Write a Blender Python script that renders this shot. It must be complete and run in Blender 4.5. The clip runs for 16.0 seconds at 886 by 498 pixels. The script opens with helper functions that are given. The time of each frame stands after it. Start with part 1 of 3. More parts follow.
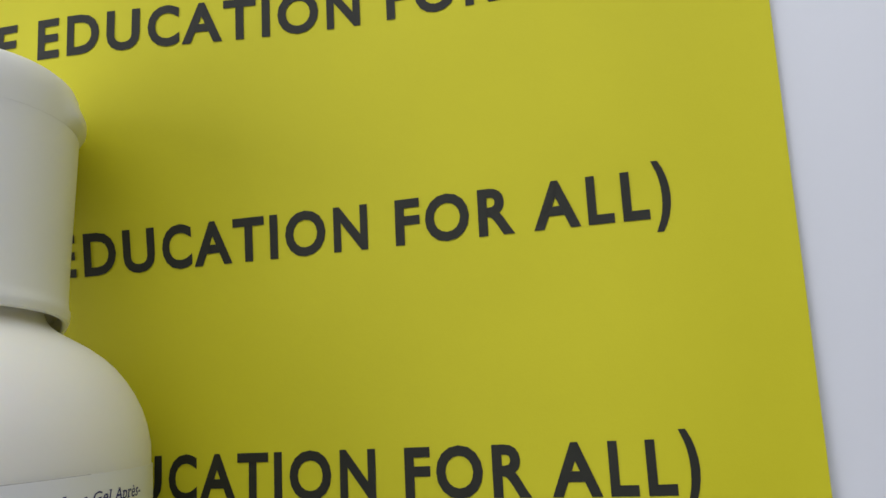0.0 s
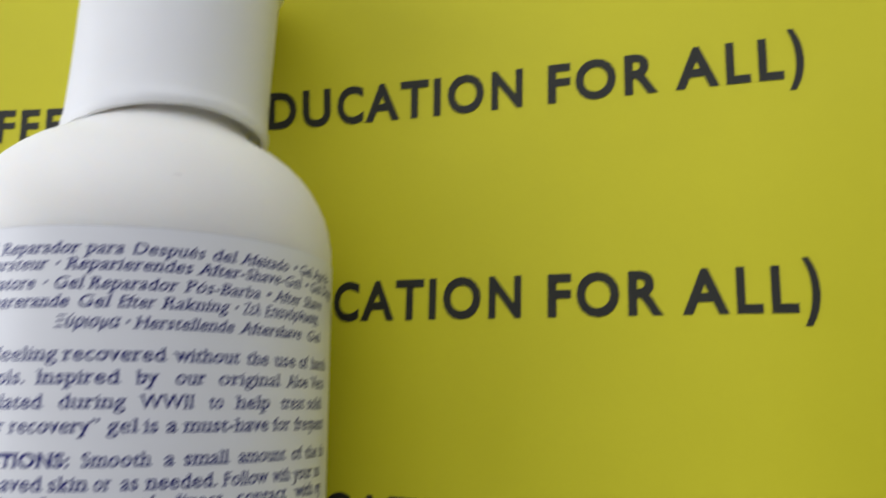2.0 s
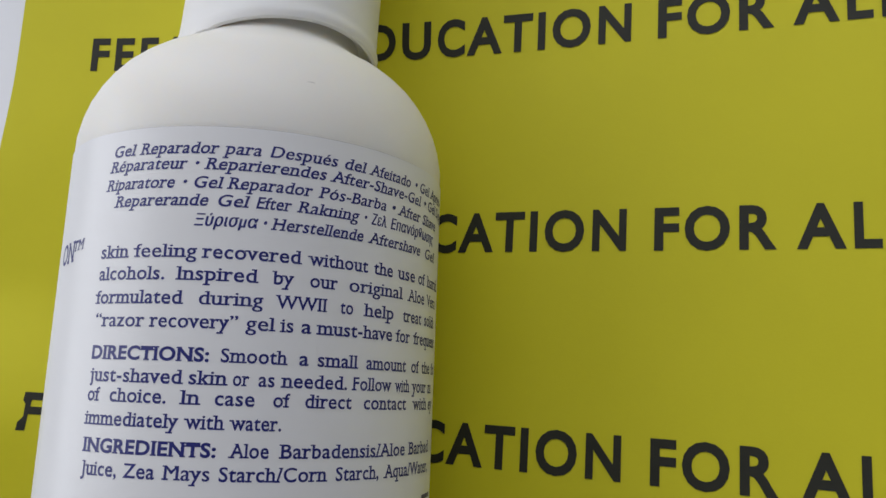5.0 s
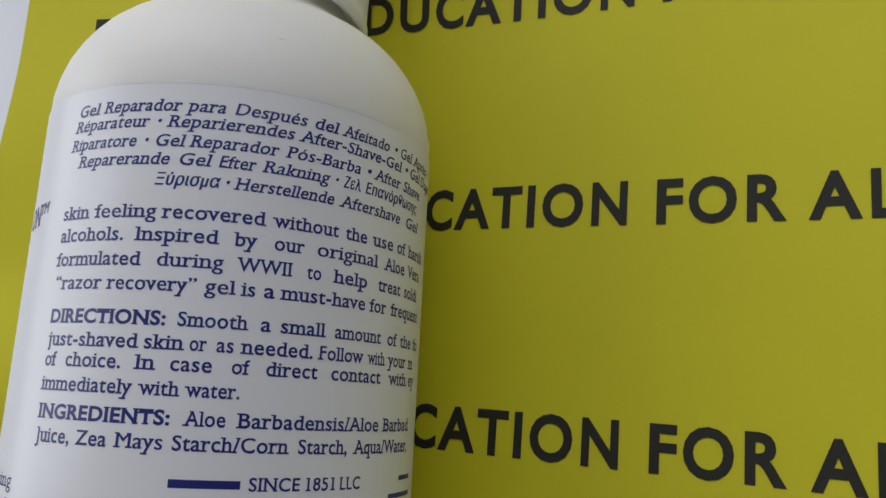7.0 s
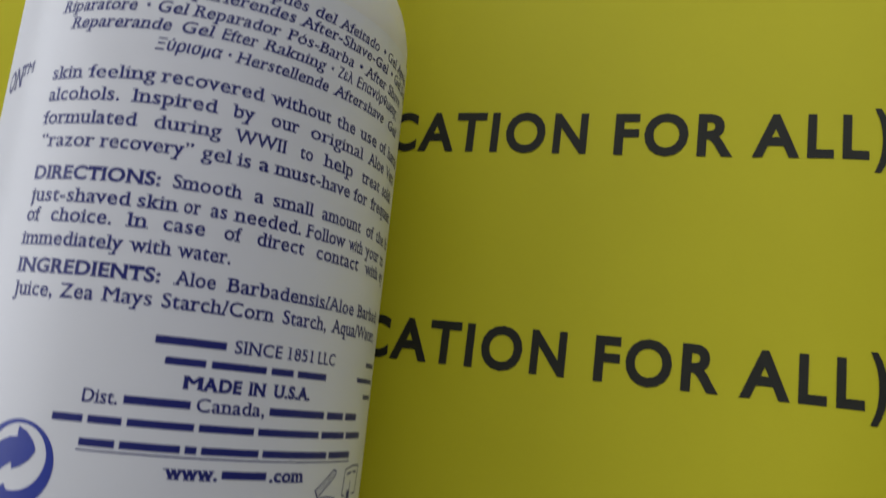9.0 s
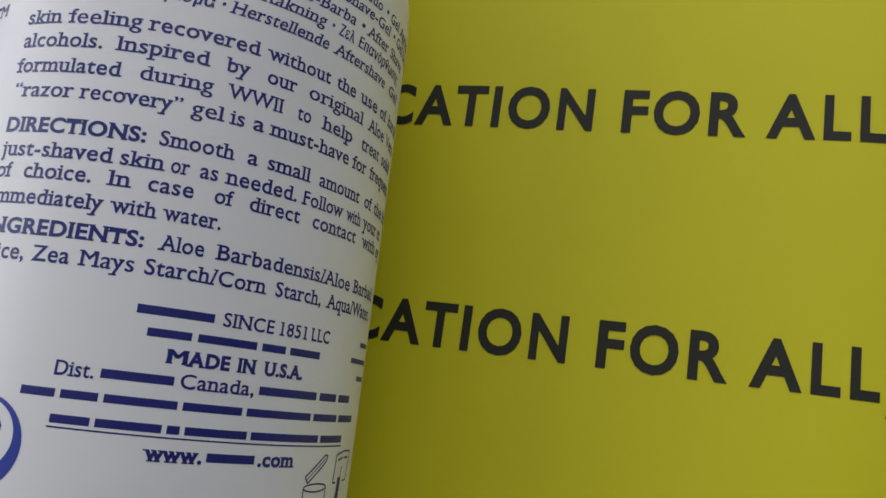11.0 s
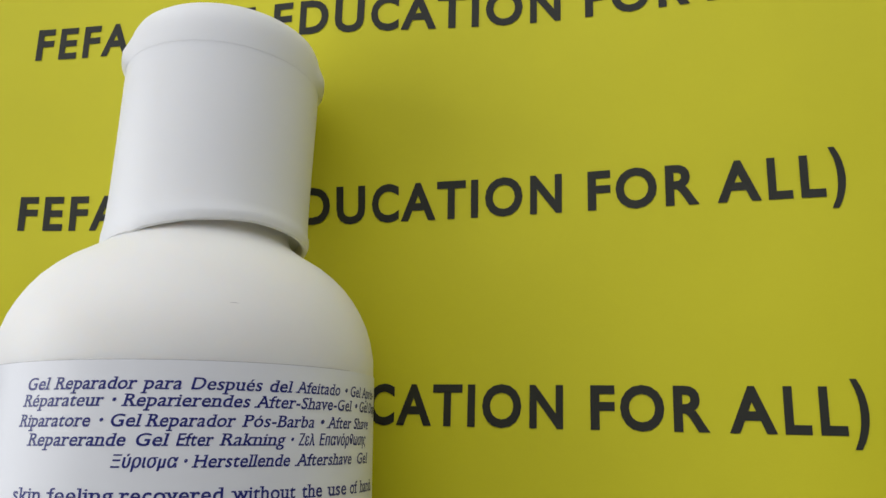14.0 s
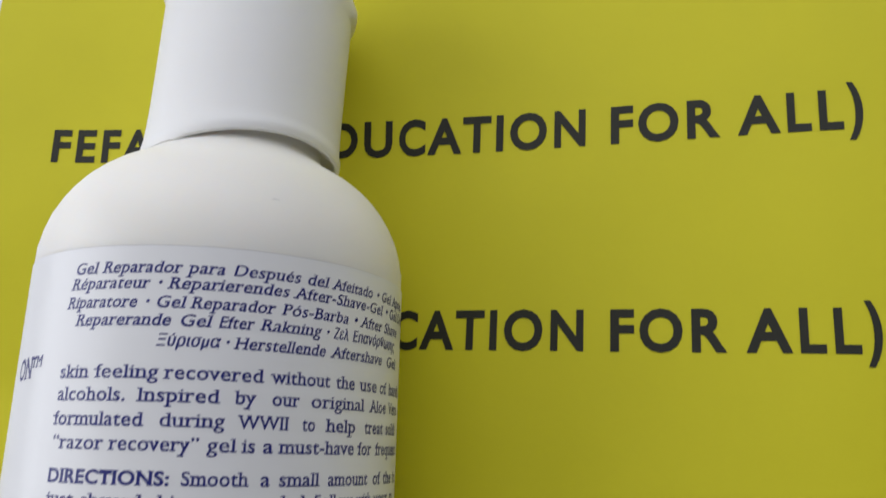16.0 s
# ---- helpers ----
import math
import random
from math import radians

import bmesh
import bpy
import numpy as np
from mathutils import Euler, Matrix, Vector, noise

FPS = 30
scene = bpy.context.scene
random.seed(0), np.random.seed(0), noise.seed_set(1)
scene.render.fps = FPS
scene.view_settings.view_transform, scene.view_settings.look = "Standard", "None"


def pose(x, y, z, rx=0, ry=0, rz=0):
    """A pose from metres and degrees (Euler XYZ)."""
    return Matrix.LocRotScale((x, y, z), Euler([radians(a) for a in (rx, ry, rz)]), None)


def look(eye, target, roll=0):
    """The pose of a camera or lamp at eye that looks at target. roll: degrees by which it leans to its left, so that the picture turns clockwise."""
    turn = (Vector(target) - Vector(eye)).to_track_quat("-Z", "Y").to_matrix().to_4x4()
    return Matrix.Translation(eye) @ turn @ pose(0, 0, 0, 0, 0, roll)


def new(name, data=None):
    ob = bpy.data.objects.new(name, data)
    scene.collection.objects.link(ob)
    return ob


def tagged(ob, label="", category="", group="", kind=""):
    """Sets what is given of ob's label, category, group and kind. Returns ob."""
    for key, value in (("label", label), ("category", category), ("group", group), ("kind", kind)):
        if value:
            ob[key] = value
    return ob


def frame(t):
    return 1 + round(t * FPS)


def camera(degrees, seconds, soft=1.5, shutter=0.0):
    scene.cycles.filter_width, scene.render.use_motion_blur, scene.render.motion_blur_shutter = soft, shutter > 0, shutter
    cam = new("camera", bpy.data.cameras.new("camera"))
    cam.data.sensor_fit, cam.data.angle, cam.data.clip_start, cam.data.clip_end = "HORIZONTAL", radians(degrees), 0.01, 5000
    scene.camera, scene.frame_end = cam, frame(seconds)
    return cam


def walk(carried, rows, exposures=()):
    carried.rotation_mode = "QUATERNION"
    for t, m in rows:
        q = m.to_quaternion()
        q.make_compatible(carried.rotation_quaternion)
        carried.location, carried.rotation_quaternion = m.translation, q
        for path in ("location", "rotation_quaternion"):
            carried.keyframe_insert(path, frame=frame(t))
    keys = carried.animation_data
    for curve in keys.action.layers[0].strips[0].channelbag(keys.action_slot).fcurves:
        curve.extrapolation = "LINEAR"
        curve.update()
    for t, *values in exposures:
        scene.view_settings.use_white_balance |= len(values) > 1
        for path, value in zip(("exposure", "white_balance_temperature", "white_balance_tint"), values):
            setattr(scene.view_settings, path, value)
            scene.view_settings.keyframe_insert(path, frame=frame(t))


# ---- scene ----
# Units are metres; the printed sheet lies near z = 0, x runs along its text lines, y up the page.
MM = 0.001

# ---------------------------------------------------------------- camera
cam = camera(58.175, 16.0, soft=1.5, shutter=0.5)
ROWS = [
    (0, 0.16952, 0.01534, 0.12460, 9.765, 15.972, -3.080),
    (0.5, 0.16873, 0.01331, 0.12653, 10.055, 15.685, -2.851),
    (1, 0.16599, 0.00711, 0.13042, 9.364, 16.165, -2.334),
    (1.5, 0.16642, 0.00036, 0.13228, 9.585, 19.191, -0.929),
    (2, 0.15856, -0.01585, 0.14162, 11.561, 19.944, 1.485),
    (2.5, 0.14793, -0.02818, 0.14476, 12.658, 21.010, 3.224),
    (3, 0.14337, -0.02697, 0.14427, 11.835, 20.925, 3.620),
    (3.5, 0.14157, -0.02687, 0.14427, 11.492, 20.176, 3.584),
    (4, 0.14552, -0.02737, 0.14517, 11.721, 21.664, 3.759),
    (4.5, 0.14233, -0.02602, 0.14660, 11.056, 20.366, 3.593),
    (7, 0.15005, -0.03095, 0.13470, 12.297, 24.048, 4.752),
    (7.5, 0.14918, -0.03214, 0.13411, 12.667, 23.811, 4.860),
    (8, 0.13590, -0.03257, 0.14236, 11.959, 18.039, 4.065),
    (8.5, 0.13674, -0.03432, 0.14387, 12.195, 17.603, 4.210),
    (9, 0.14091, -0.04659, 0.14114, 12.512, 15.805, 7.412),
    (9.2, 0.14015, -0.04847, 0.14132, 12.578, 15.197, 7.888),
    (11.3, 0.13512, -0.04864, 0.13289, 12.330, 13.657, 8.412),
    (11.5, 0.13683, -0.04404, 0.13191, 12.483, 14.177, 7.470),
    (12, 0.13935, -0.03983, 0.13519, 12.570, 15.184, 6.485),
    (12.5, 0.13839, -0.02872, 0.13941, 11.757, 15.967, 4.318),
    (13, 0.14201, -0.01199, 0.14201, 13.947, 17.429, 3.532),
    (13.5, 0.14758, -0.00153, 0.14604, 13.134, 18.107, 1.841),
    (14, 0.14762, -0.00140, 0.14782, 13.572, 18.198, 1.642),
    (14.5, 0.14779, -0.00153, 0.14795, 13.454, 18.374, 1.806),
    (15, 0.14664, -0.00410, 0.14751, 13.574, 18.337, 1.973),
    (15.5, 0.14473, -0.00800, 0.14771, 13.920, 17.860, 2.782),
    (16, 0.14384, -0.01747, 0.14988, 14.464, 17.911, 3.059),
]
EXPOSURES = [(0.0, 0.03, 6500, 10), (2.0, 0.05, 6500, 10), (2.5, 0.07, 6550, 10), (3.0, -0.16, 6550, 10), (3.5, -0.25, 6550, 10), (4.5, -0.24, 6600, 10), (7.0, -0.38, 6550, 10), (8.0, -0.45, 6500, 10), (9.0, -0.44, 6550, 10),
             (11.5, -0.24, 6650, 9), (12.5, -0.1, 6650, 9), (13.5, -0.07, 6650, 8.5), (15.0, -0.06, 6650, 9), (16.0, -0.07, 6600, 10)]
walk(cam, [(t, pose(x, y, z, rx, ry, rz)) for t, x, y, z, rx, ry, rz in ROWS], EXPOSURES)

# ---------------------------------------------------------------- world and light
SUN_ELEV, SUN_TURN = radians(35), radians(200)
world = bpy.data.worlds.new("overcast_sky")
scene.world = world
world.use_nodes = True
wn = world.node_tree.nodes
sky = wn.new("ShaderNodeTexSky")
sky.sky_type = "NISHITA"
sky.sun_disc = False
sky.sun_elevation, sky.sun_rotation = SUN_ELEV, SUN_TURN
wn["Background"].inputs["Strength"].default_value = 0.1
world.node_tree.links.new(sky.outputs["Color"], wn["Background"].inputs["Color"])

# an assumed, unseen room corner: table between two windows, the north one added as fill; floor 0.75 m under the table
# top
RX0, RX1, RY0, RY1 = -0.62, 1.5, -1.9, 0.56
TABLE_Z = -0.0021
FLOOR_Z, CEIL_Z = TABLE_Z - 0.75, TABLE_Z + 1.8
WIN_WEST = (-0.26, 0.44, 0.08, 1.32)     # window openings: from, to along the wall, sill, head
WIN_NORTH = (-0.45, 0.95, 0.14, 1.30)


def window_light(eye, into, opening, watts, colour):
    data = bpy.data.lights.new("window_area_lamp", "AREA")
    data.shape, data.size, data.size_y = "RECTANGLE", opening[1] - opening[0] - 0.1, opening[3] - opening[2] - 0.1
    data.energy, data.color = watts, colour
    ob = new("window_area_lamp", data)
    ob.matrix_world = look(eye, tuple(e + i for e, i in zip(eye, into)))
    return ob


SKYLIGHT = (0.912, 0.93, 1.0)
window_light((RX0 - 0.03, (WIN_WEST[0] + WIN_WEST[1]) / 2, (WIN_WEST[2] + WIN_WEST[3]) / 2), (1, 0, 0), WIN_WEST, 6.3, SKYLIGHT)
# north lamp: added fill that softens the bottle's shadow side
window_light(((WIN_NORTH[0] + WIN_NORTH[1]) / 2, RY1 + 0.03, (WIN_NORTH[2] + WIN_NORTH[3]) / 2), (0, -1, 0), WIN_NORTH, 8.7, SKYLIGHT)


# ---------------------------------------------------------------- materials
def material(name, colour, rough=0.5, metal=0.0, spec=0.5):
    m = bpy.data.materials.new(name)
    m.use_nodes = True
    b = m.node_tree.nodes["Principled BSDF"]
    b.inputs["Base Color"].default_value = (*colour, 1)
    b.inputs["Roughness"].default_value = rough
    b.inputs["Metallic"].default_value = metal
    b.inputs["Specular IOR Level"].default_value = spec
    return m


def grain(m, colour_a, colour_b, scale, rough=None, bump=0.0, bump_scale=None, detail=4.0, distance=0.0002):
    """Two-tone noise in the base colour, and fine relief."""
    n, l = m.node_tree.nodes, m.node_tree.links
    b = n["Principled BSDF"]
    co = n.new("ShaderNodeTexCoord")
    big = n.new("ShaderNodeTexNoise")
    big.inputs["Scale"].default_value, big.inputs["Detail"].default_value = scale, detail
    l.new(co.outputs["Object"], big.inputs["Vector"])
    ramp = n.new("ShaderNodeMix")
    ramp.data_type = "RGBA"
    ramp.inputs["A"].default_value, ramp.inputs["B"].default_value = (*colour_a, 1), (*colour_b, 1)
    l.new(big.outputs["Fac"], ramp.inputs["Factor"])
    l.new(ramp.outputs["Result"], b.inputs["Base Color"])
    if rough:
        mr = n.new("ShaderNodeMapRange")
        mr.inputs["To Min"].default_value, mr.inputs["To Max"].default_value = rough
        l.new(big.outputs["Fac"], mr.inputs["Value"])
        l.new(mr.outputs["Result"], b.inputs["Roughness"])
    if bump:
        fine = n.new("ShaderNodeTexNoise")
        fine.inputs["Scale"].default_value, fine.inputs["Detail"].default_value = bump_scale or scale * 8, 6.0
        l.new(co.outputs["Object"], fine.inputs["Vector"])
        bp = n.new("ShaderNodeBump")
        bp.inputs["Strength"].default_value, bp.inputs["Distance"].default_value = bump, distance
        l.new(fine.outputs["Fac"], bp.inputs["Height"])
        l.new(bp.outputs["Normal"], b.inputs["Normal"])
    return m


PAPER = grain(material("yellow_paper", (0.73, 0.665, 0.03), 0.62, spec=0.3), (0.592, 0.545, 0.014), (0.632, 0.582, 0.021), 60, (0.55, 0.7), 0.25, 2600, distance=0.00006)
INK = grain(material("black_toner", (0.014, 0.014, 0.011), 0.6, spec=0.3), (0.017, 0.017, 0.012), (0.028, 0.028, 0.019), 900, (0.52, 0.7))
PLASTIC = grain(material("white_bottle_plastic", (0.80, 0.79, 0.76), 0.42, spec=0.4), (0.795, 0.77, 0.71), (0.82, 0.80, 0.75), 45, (0.36, 0.5), 0.12, 900, distance=0.00008)
CAP_PLASTIC = grain(material("white_cap_plastic", (0.80, 0.80, 0.80), 0.4, spec=0.4), (0.79, 0.785, 0.77), (0.815, 0.81, 0.795), 70, (0.34, 0.5), 0.1, 1200, distance=0.00006)
LABEL = grain(material("glossy_white_label", (0.83, 0.83, 0.83), 0.4, spec=0.4), (0.77, 0.772, 0.778), (0.80, 0.80, 0.805), 38, (0.28, 0.38), 0.3, 140, distance=0.00014)
for plastic, weight in ((PLASTIC, 0.6), (CAP_PLASTIC, 0.15)):      # milky plastic lets a little light through
    shader = plastic.node_tree.nodes["Principled BSDF"]
    shader.inputs["Subsurface Weight"].default_value = weight
    shader.inputs["Subsurface Radius"].default_value = (1.0, 0.9, 0.75)
    shader.inputs["Subsurface Scale"].default_value = 0.004
GLUE = grain(material("grey_dirt", (0.33, 0.31, 0.29), 0.7), (0.30, 0.285, 0.27), (0.62, 0.60, 0.58), 700)
BLUE = grain(material("blue_print", (0.012, 0.018, 0.19), 0.4), (0.008, 0.012, 0.13), (0.014, 0.019, 0.195), 1500, (0.34, 0.5))
LOGO_BLUE = grain(material("bright_blue_print", (0.018, 0.040, 0.32), 0.38), (0.016, 0.036, 0.29), (0.024, 0.048, 0.35), 700, (0.32, 0.46))
TABLE_WHITE = grain(material("white_laminate", (0.78, 0.78, 0.79), 0.4), (0.70, 0.71, 0.745), (0.735, 0.745, 0.775), 14, (0.34, 0.5), 0.1, 700, distance=0.00008)
WALL_PAINT = grain(material("white_wall_paint", (0.78, 0.77, 0.74), 0.85), (0.76, 0.75, 0.72), (0.80, 0.79, 0.765), 3, None, 0.3, 160, distance=0.001)
# unseen south wall, dark in place of someone blocking the light there
SOUTH_DIM = grain(material("light_blocking_wall", (0.2, 0.18, 0.16), 0.85), (0.18, 0.165, 0.15), (0.22, 0.2, 0.18), 3, None, 0.3, 160, distance=0.001)
# unseen east wall, greyed so the bottle's right flank gets less bounce
EAST_DIM = grain(material("low_bounce_wall", (0.42, 0.41, 0.39), 0.85), (0.27, 0.265, 0.25), (0.31, 0.3, 0.285), 3, None, 0.3, 160, distance=0.001)
# unseen ceiling; its grey sets how much light bounces down
CEIL_DIM = grain(material("low_bounce_ceiling", (0.82, 0.82, 0.80), 0.9), (0.60, 0.60, 0.585), (0.64, 0.64, 0.625), 2.5, None, 0.2, 140, distance=0.001)
FLOOR_WOOD = grain(material("wooden_floor", (0.36, 0.25, 0.15), 0.45), (0.30, 0.20, 0.12), (0.42, 0.30, 0.19), 5, (0.35, 0.55), 0.2, 60, distance=0.001)
FRAME_PAINT = grain(material("window_frame_paint", (0.8, 0.8, 0.79), 0.4), (0.78, 0.78, 0.77), (0.82, 0.82, 0.81), 12, (0.35, 0.5))
GLASS = material("window_glass", (1, 1, 1), 0.0)
GLASS.node_tree.nodes["Principled BSDF"].inputs["Transmission Weight"].default_value = 1.0


# ---------------------------------------------------------------- mesh helpers
def mesh_object(name, bm, mat, parent=None, label="", smooth=False):
    me = bpy.data.meshes.new(name)
    bm.normal_update()
    if smooth:
        for e in bm.edges:
            if len(e.link_faces) == 2 and e.calc_face_angle(0.0) > radians(38):
                e.smooth = False
    bm.to_mesh(me)
    bm.free()
    me.materials.append(mat)
    if smooth:
        for f in me.polygons:
            f.use_smooth = True
    ob = new(name, me)
    ob.parent = parent
    return tagged(ob, label)


def part(name, bm, mat, parent, label="", smooth=False):
    return mesh_object(name, bm, mat, parent, label, smooth)


def add_box(bm, x0, x1, y0, y1, z0, z1):
    v = [bm.verts.new((x, y, z)) for x in (x0, x1) for y in (y0, y1) for z in (z0, z1)]
    for q in ((0, 1, 3, 2), (4, 6, 7, 5), (0, 4, 5, 1), (2, 3, 7, 6), (0, 2, 6, 4), (1, 5, 7, 3)):
        bm.faces.new([v[i] for i in q])


def boxes(*dims):
    bm = bmesh.new()
    for d in dims:
        add_box(bm, *d)
    return bm


def bevelled_box(dims, width, segments=3):
    bm = boxes(dims)
    bmesh.ops.bevel(bm, geom=list(bm.edges), offset=width, segments=segments, affect="EDGES", profile=0.5)
    return bm


# ---------------------------------------------------------------- room
T = 0.12
mesh_object("floor", boxes((RX0 - T, RX1 + T, RY0 - T, RY1 + T, FLOOR_Z - 0.1, FLOOR_Z)), FLOOR_WOOD)
tagged(bpy.data.objects["floor"], "warm brown wooden floor of the room", "floor", kind="structure")
mesh_object("ceiling", boxes((RX0 - T, RX1 + T, RY0 - T, RY1 + T, CEIL_Z, CEIL_Z + 0.1)), CEIL_DIM)
tagged(bpy.data.objects["ceiling"], "unseen ceiling, greyed to limit light bounced from above", "ceiling", kind="structure")
tagged(mesh_object("wall_east", boxes((RX1, RX1 + T, RY0, RY1, FLOOR_Z, CEIL_Z)), EAST_DIM), "unseen wall, grey to weaken bounced light from the east", "wall", kind="structure")
tagged(mesh_object("wall_south", boxes((RX0 - T, RX1 + T, RY0 - T, RY0, FLOOR_Z, CEIL_Z)), SOUTH_DIM), "unseen wall kept dark taupe to hold back light from the south", "wall", kind="structure")


def window_wall(wall_name, window_name, opening, length, place):
    """A wall with a framed pane in its opening. Built along x with its inner face at y = 0, the room on the -y side, then placed."""
    u0, u1, z0, z1 = opening
    wall = mesh_object(wall_name, boxes((length[0], u0, 0, T, FLOOR_Z, CEIL_Z), (u1, length[1], 0, T, FLOOR_Z, CEIL_Z), (u0, u1, 0, T, FLOOR_Z, z0), (u0, u1, 0, T, z1, CEIL_Z)), WALL_PAINT)
    tagged(wall, "off-white painted wall with a window opening", "wall", kind="structure")
    window = tagged(new(window_name), "unseen white framed window around an area lamp", "window", kind="structure")
    f = 0.045
    part("window_frame", boxes((u0, u0 + f, 0.05, 0.1, z0, z1), (u1 - f, u1, 0.05, 0.1, z0, z1), (u0 + f, u1 - f, 0.05, 0.1, z0, z0 + f), (u0 + f, u1 - f, 0.05, 0.1, z1 - f, z1)), FRAME_PAINT, window)
    pane = part("pane", boxes((u0 + f, u1 - f, 0.072, 0.078, z0 + f, z1 - f)), GLASS, window)
    pane.visible_shadow = False
    part("window_sill", bevelled_box((u0 - 0.03, u1 + 0.03, -0.05, 0.045, z0 - 0.03, z0 - 0.002), 0.005), FRAME_PAINT, window)
    wall.matrix_world = window.matrix_world = place


# the north window is unseen, added to house the fill lamp
window_wall("wall_north", "fill_window", WIN_NORTH, (RX0 - T, RX1 + T), Matrix.Translation((0, RY1, 0)))
window_wall("wall_west", "window_2", WIN_WEST, (RY0, RY1), Matrix.Translation((RX0, 0, 0)) @ Matrix.Rotation(radians(90), 4, "Z"))

# ---------------------------------------------------------------- table
table = tagged(new("table"), "white laminate table holding a yellow sheet", "table")
TX0, TX1, TY0, TY1 = -0.55, 0.75, -0.42, 0.48
part("tabletop", bevelled_box((TX0, TX1, TY0, TY1, TABLE_Z - 0.028, TABLE_Z), 0.003), TABLE_WHITE, table)
for lx in (TX0 + 0.05, TX1 - 0.05):
    for ly in (TY0 + 0.05, TY1 - 0.05):
        part("leg", bevelled_box((lx - 0.022, lx + 0.022, ly - 0.022, ly + 0.022, FLOOR_Z, TABLE_Z - 0.028), 0.003), FRAME_PAINT, table)


# ---------------------------------------------------------------- printed sheet
def smoothstep(a, b, x):
    t = min(1.0, max(0.0, (x - a) / (b - a)))
    return t * t * (3 - 2 * t)


def soft_ramp(d, width):
    """Zero for d well under 0, d for d well over 0, rounded in between."""
    return width * math.log1p(math.exp(d / width))


def sheet_z(x, y):
    """Height of the sheet's upper face: pressed flat under the bottle's body, bulging up under the cap and curling at its sides.
    Millimetres in, metres out."""
    pressed = -1.75 + 1.65 * smoothstep(74, 108, x) + (0.27 + 0.18 * smoothstep(-8, -42, y)) * soft_ramp(40.0 - x, 8.0)
    under_cap = 0.125 * soft_ramp(82.0 - x, 10.0)
    past_cap = (12.6 - 0.05 * x) * (1.0 - smoothstep(62, 130, x))
    k, m = smoothstep(6, 42, y), smoothstep(36, 86, y)
    base = (pressed + (under_cap - pressed) * k) * (1 - m) + past_cap * m
    base += 0.13 * soft_ramp(12.0 - x, 6.0)
    bow = 2.5 * (max(0.0, x - 98.0) / 66.5) ** 1.7 * max(0.03, 1.0 - y / 46.0)
    wave = 0.22 * math.sin(y / 31.0 + 0.6) * smoothstep(90, 190, x)
    wave += 0.035 * (math.sin(x / 4.3 + y / 9.0) + math.sin(y / 5.6 - x / 11.0)) * smoothstep(88, 104, x)
    z = base + bow + wave
    return MM * (z + (-1.6 - z) * smoothstep(160, 192, x) * 0.9)


PX0, PX1, PY0, PY1 = -18.3, 189.3, -146.0, 151.0


def build_sheet():
    bm = bmesh.new()
    nx, ny = 120, 110
    rows = []
    for top in (True, False):
        grid = []
        for j in range(ny + 1):
            y = PY0 + (PY1 - PY0) * j / ny
            row = []
            for i in range(nx + 1):
                x = PX0 + (PX1 + 0.010 * (y - 20) - PX0) * i / nx
                row.append(bm.verts.new((x * MM, y * MM, sheet_z(x, y) - (0 if top else 0.00011))))
            grid.append(row)
        rows.append(grid)
    up, dn = rows
    for j in range(ny):
        for i in range(nx):
            bm.faces.new((up[j][i], up[j][i + 1], up[j + 1][i + 1], up[j + 1][i]))
            bm.faces.new((dn[j][i], dn[j + 1][i], dn[j + 1][i + 1], dn[j][i + 1]))
    for i in range(nx):
        bm.faces.new((dn[0][i], dn[0][i + 1], up[0][i + 1], up[0][i]))
        bm.faces.new((up[ny][i], up[ny][i + 1], dn[ny][i + 1], dn[ny][i]))
    for j in range(ny):
        bm.faces.new((up[j][0], up[j + 1][0], dn[j + 1][0], dn[j][0]))
        bm.faces.new((dn[j][nx], dn[j + 1][nx], up[j + 1][nx], up[j][nx]))
    return bm


sheet = tagged(new("paper_sheet"), "bright yellow paper sheet printed with bold black text lines", "paper")
part("sheet", build_sheet(), PAPER, sheet, smooth=True)

# ---------------------------------------------------------------- letters from the built-in font
word_cache = {}


def word_shape(text, bold=0.0):
    """Flat vertices and faces of a word in the built-in font, in its own units."""
    key = (text, bold)
    if key not in word_cache:
        cu = bpy.data.curves.new("word", "FONT")
        cu.body, cu.size, cu.resolution_u, cu.offset = text, 1.0, 4, bold
        cu.fill_mode = "FRONT"
        cu.space_character = 1.06
        ob = new("word", cu)
        deps = bpy.context.evaluated_depsgraph_get()
        me = bpy.data.meshes.new_from_object(ob.evaluated_get(deps))
        vs = [(v.co.x, v.co.y) for v in me.vertices]
        fs = [tuple(p.vertices) for p in me.polygons]
        bpy.data.objects.remove(ob)
        bpy.data.curves.remove(cu)
        bpy.data.meshes.remove(me)
        word_cache[key] = (vs, fs)
    return word_cache[key]


def cap_height(bold=0.0):
    vs, _ = word_shape("H", bold)
    return max(v[1] for v in vs), min(v[1] for v in vs)


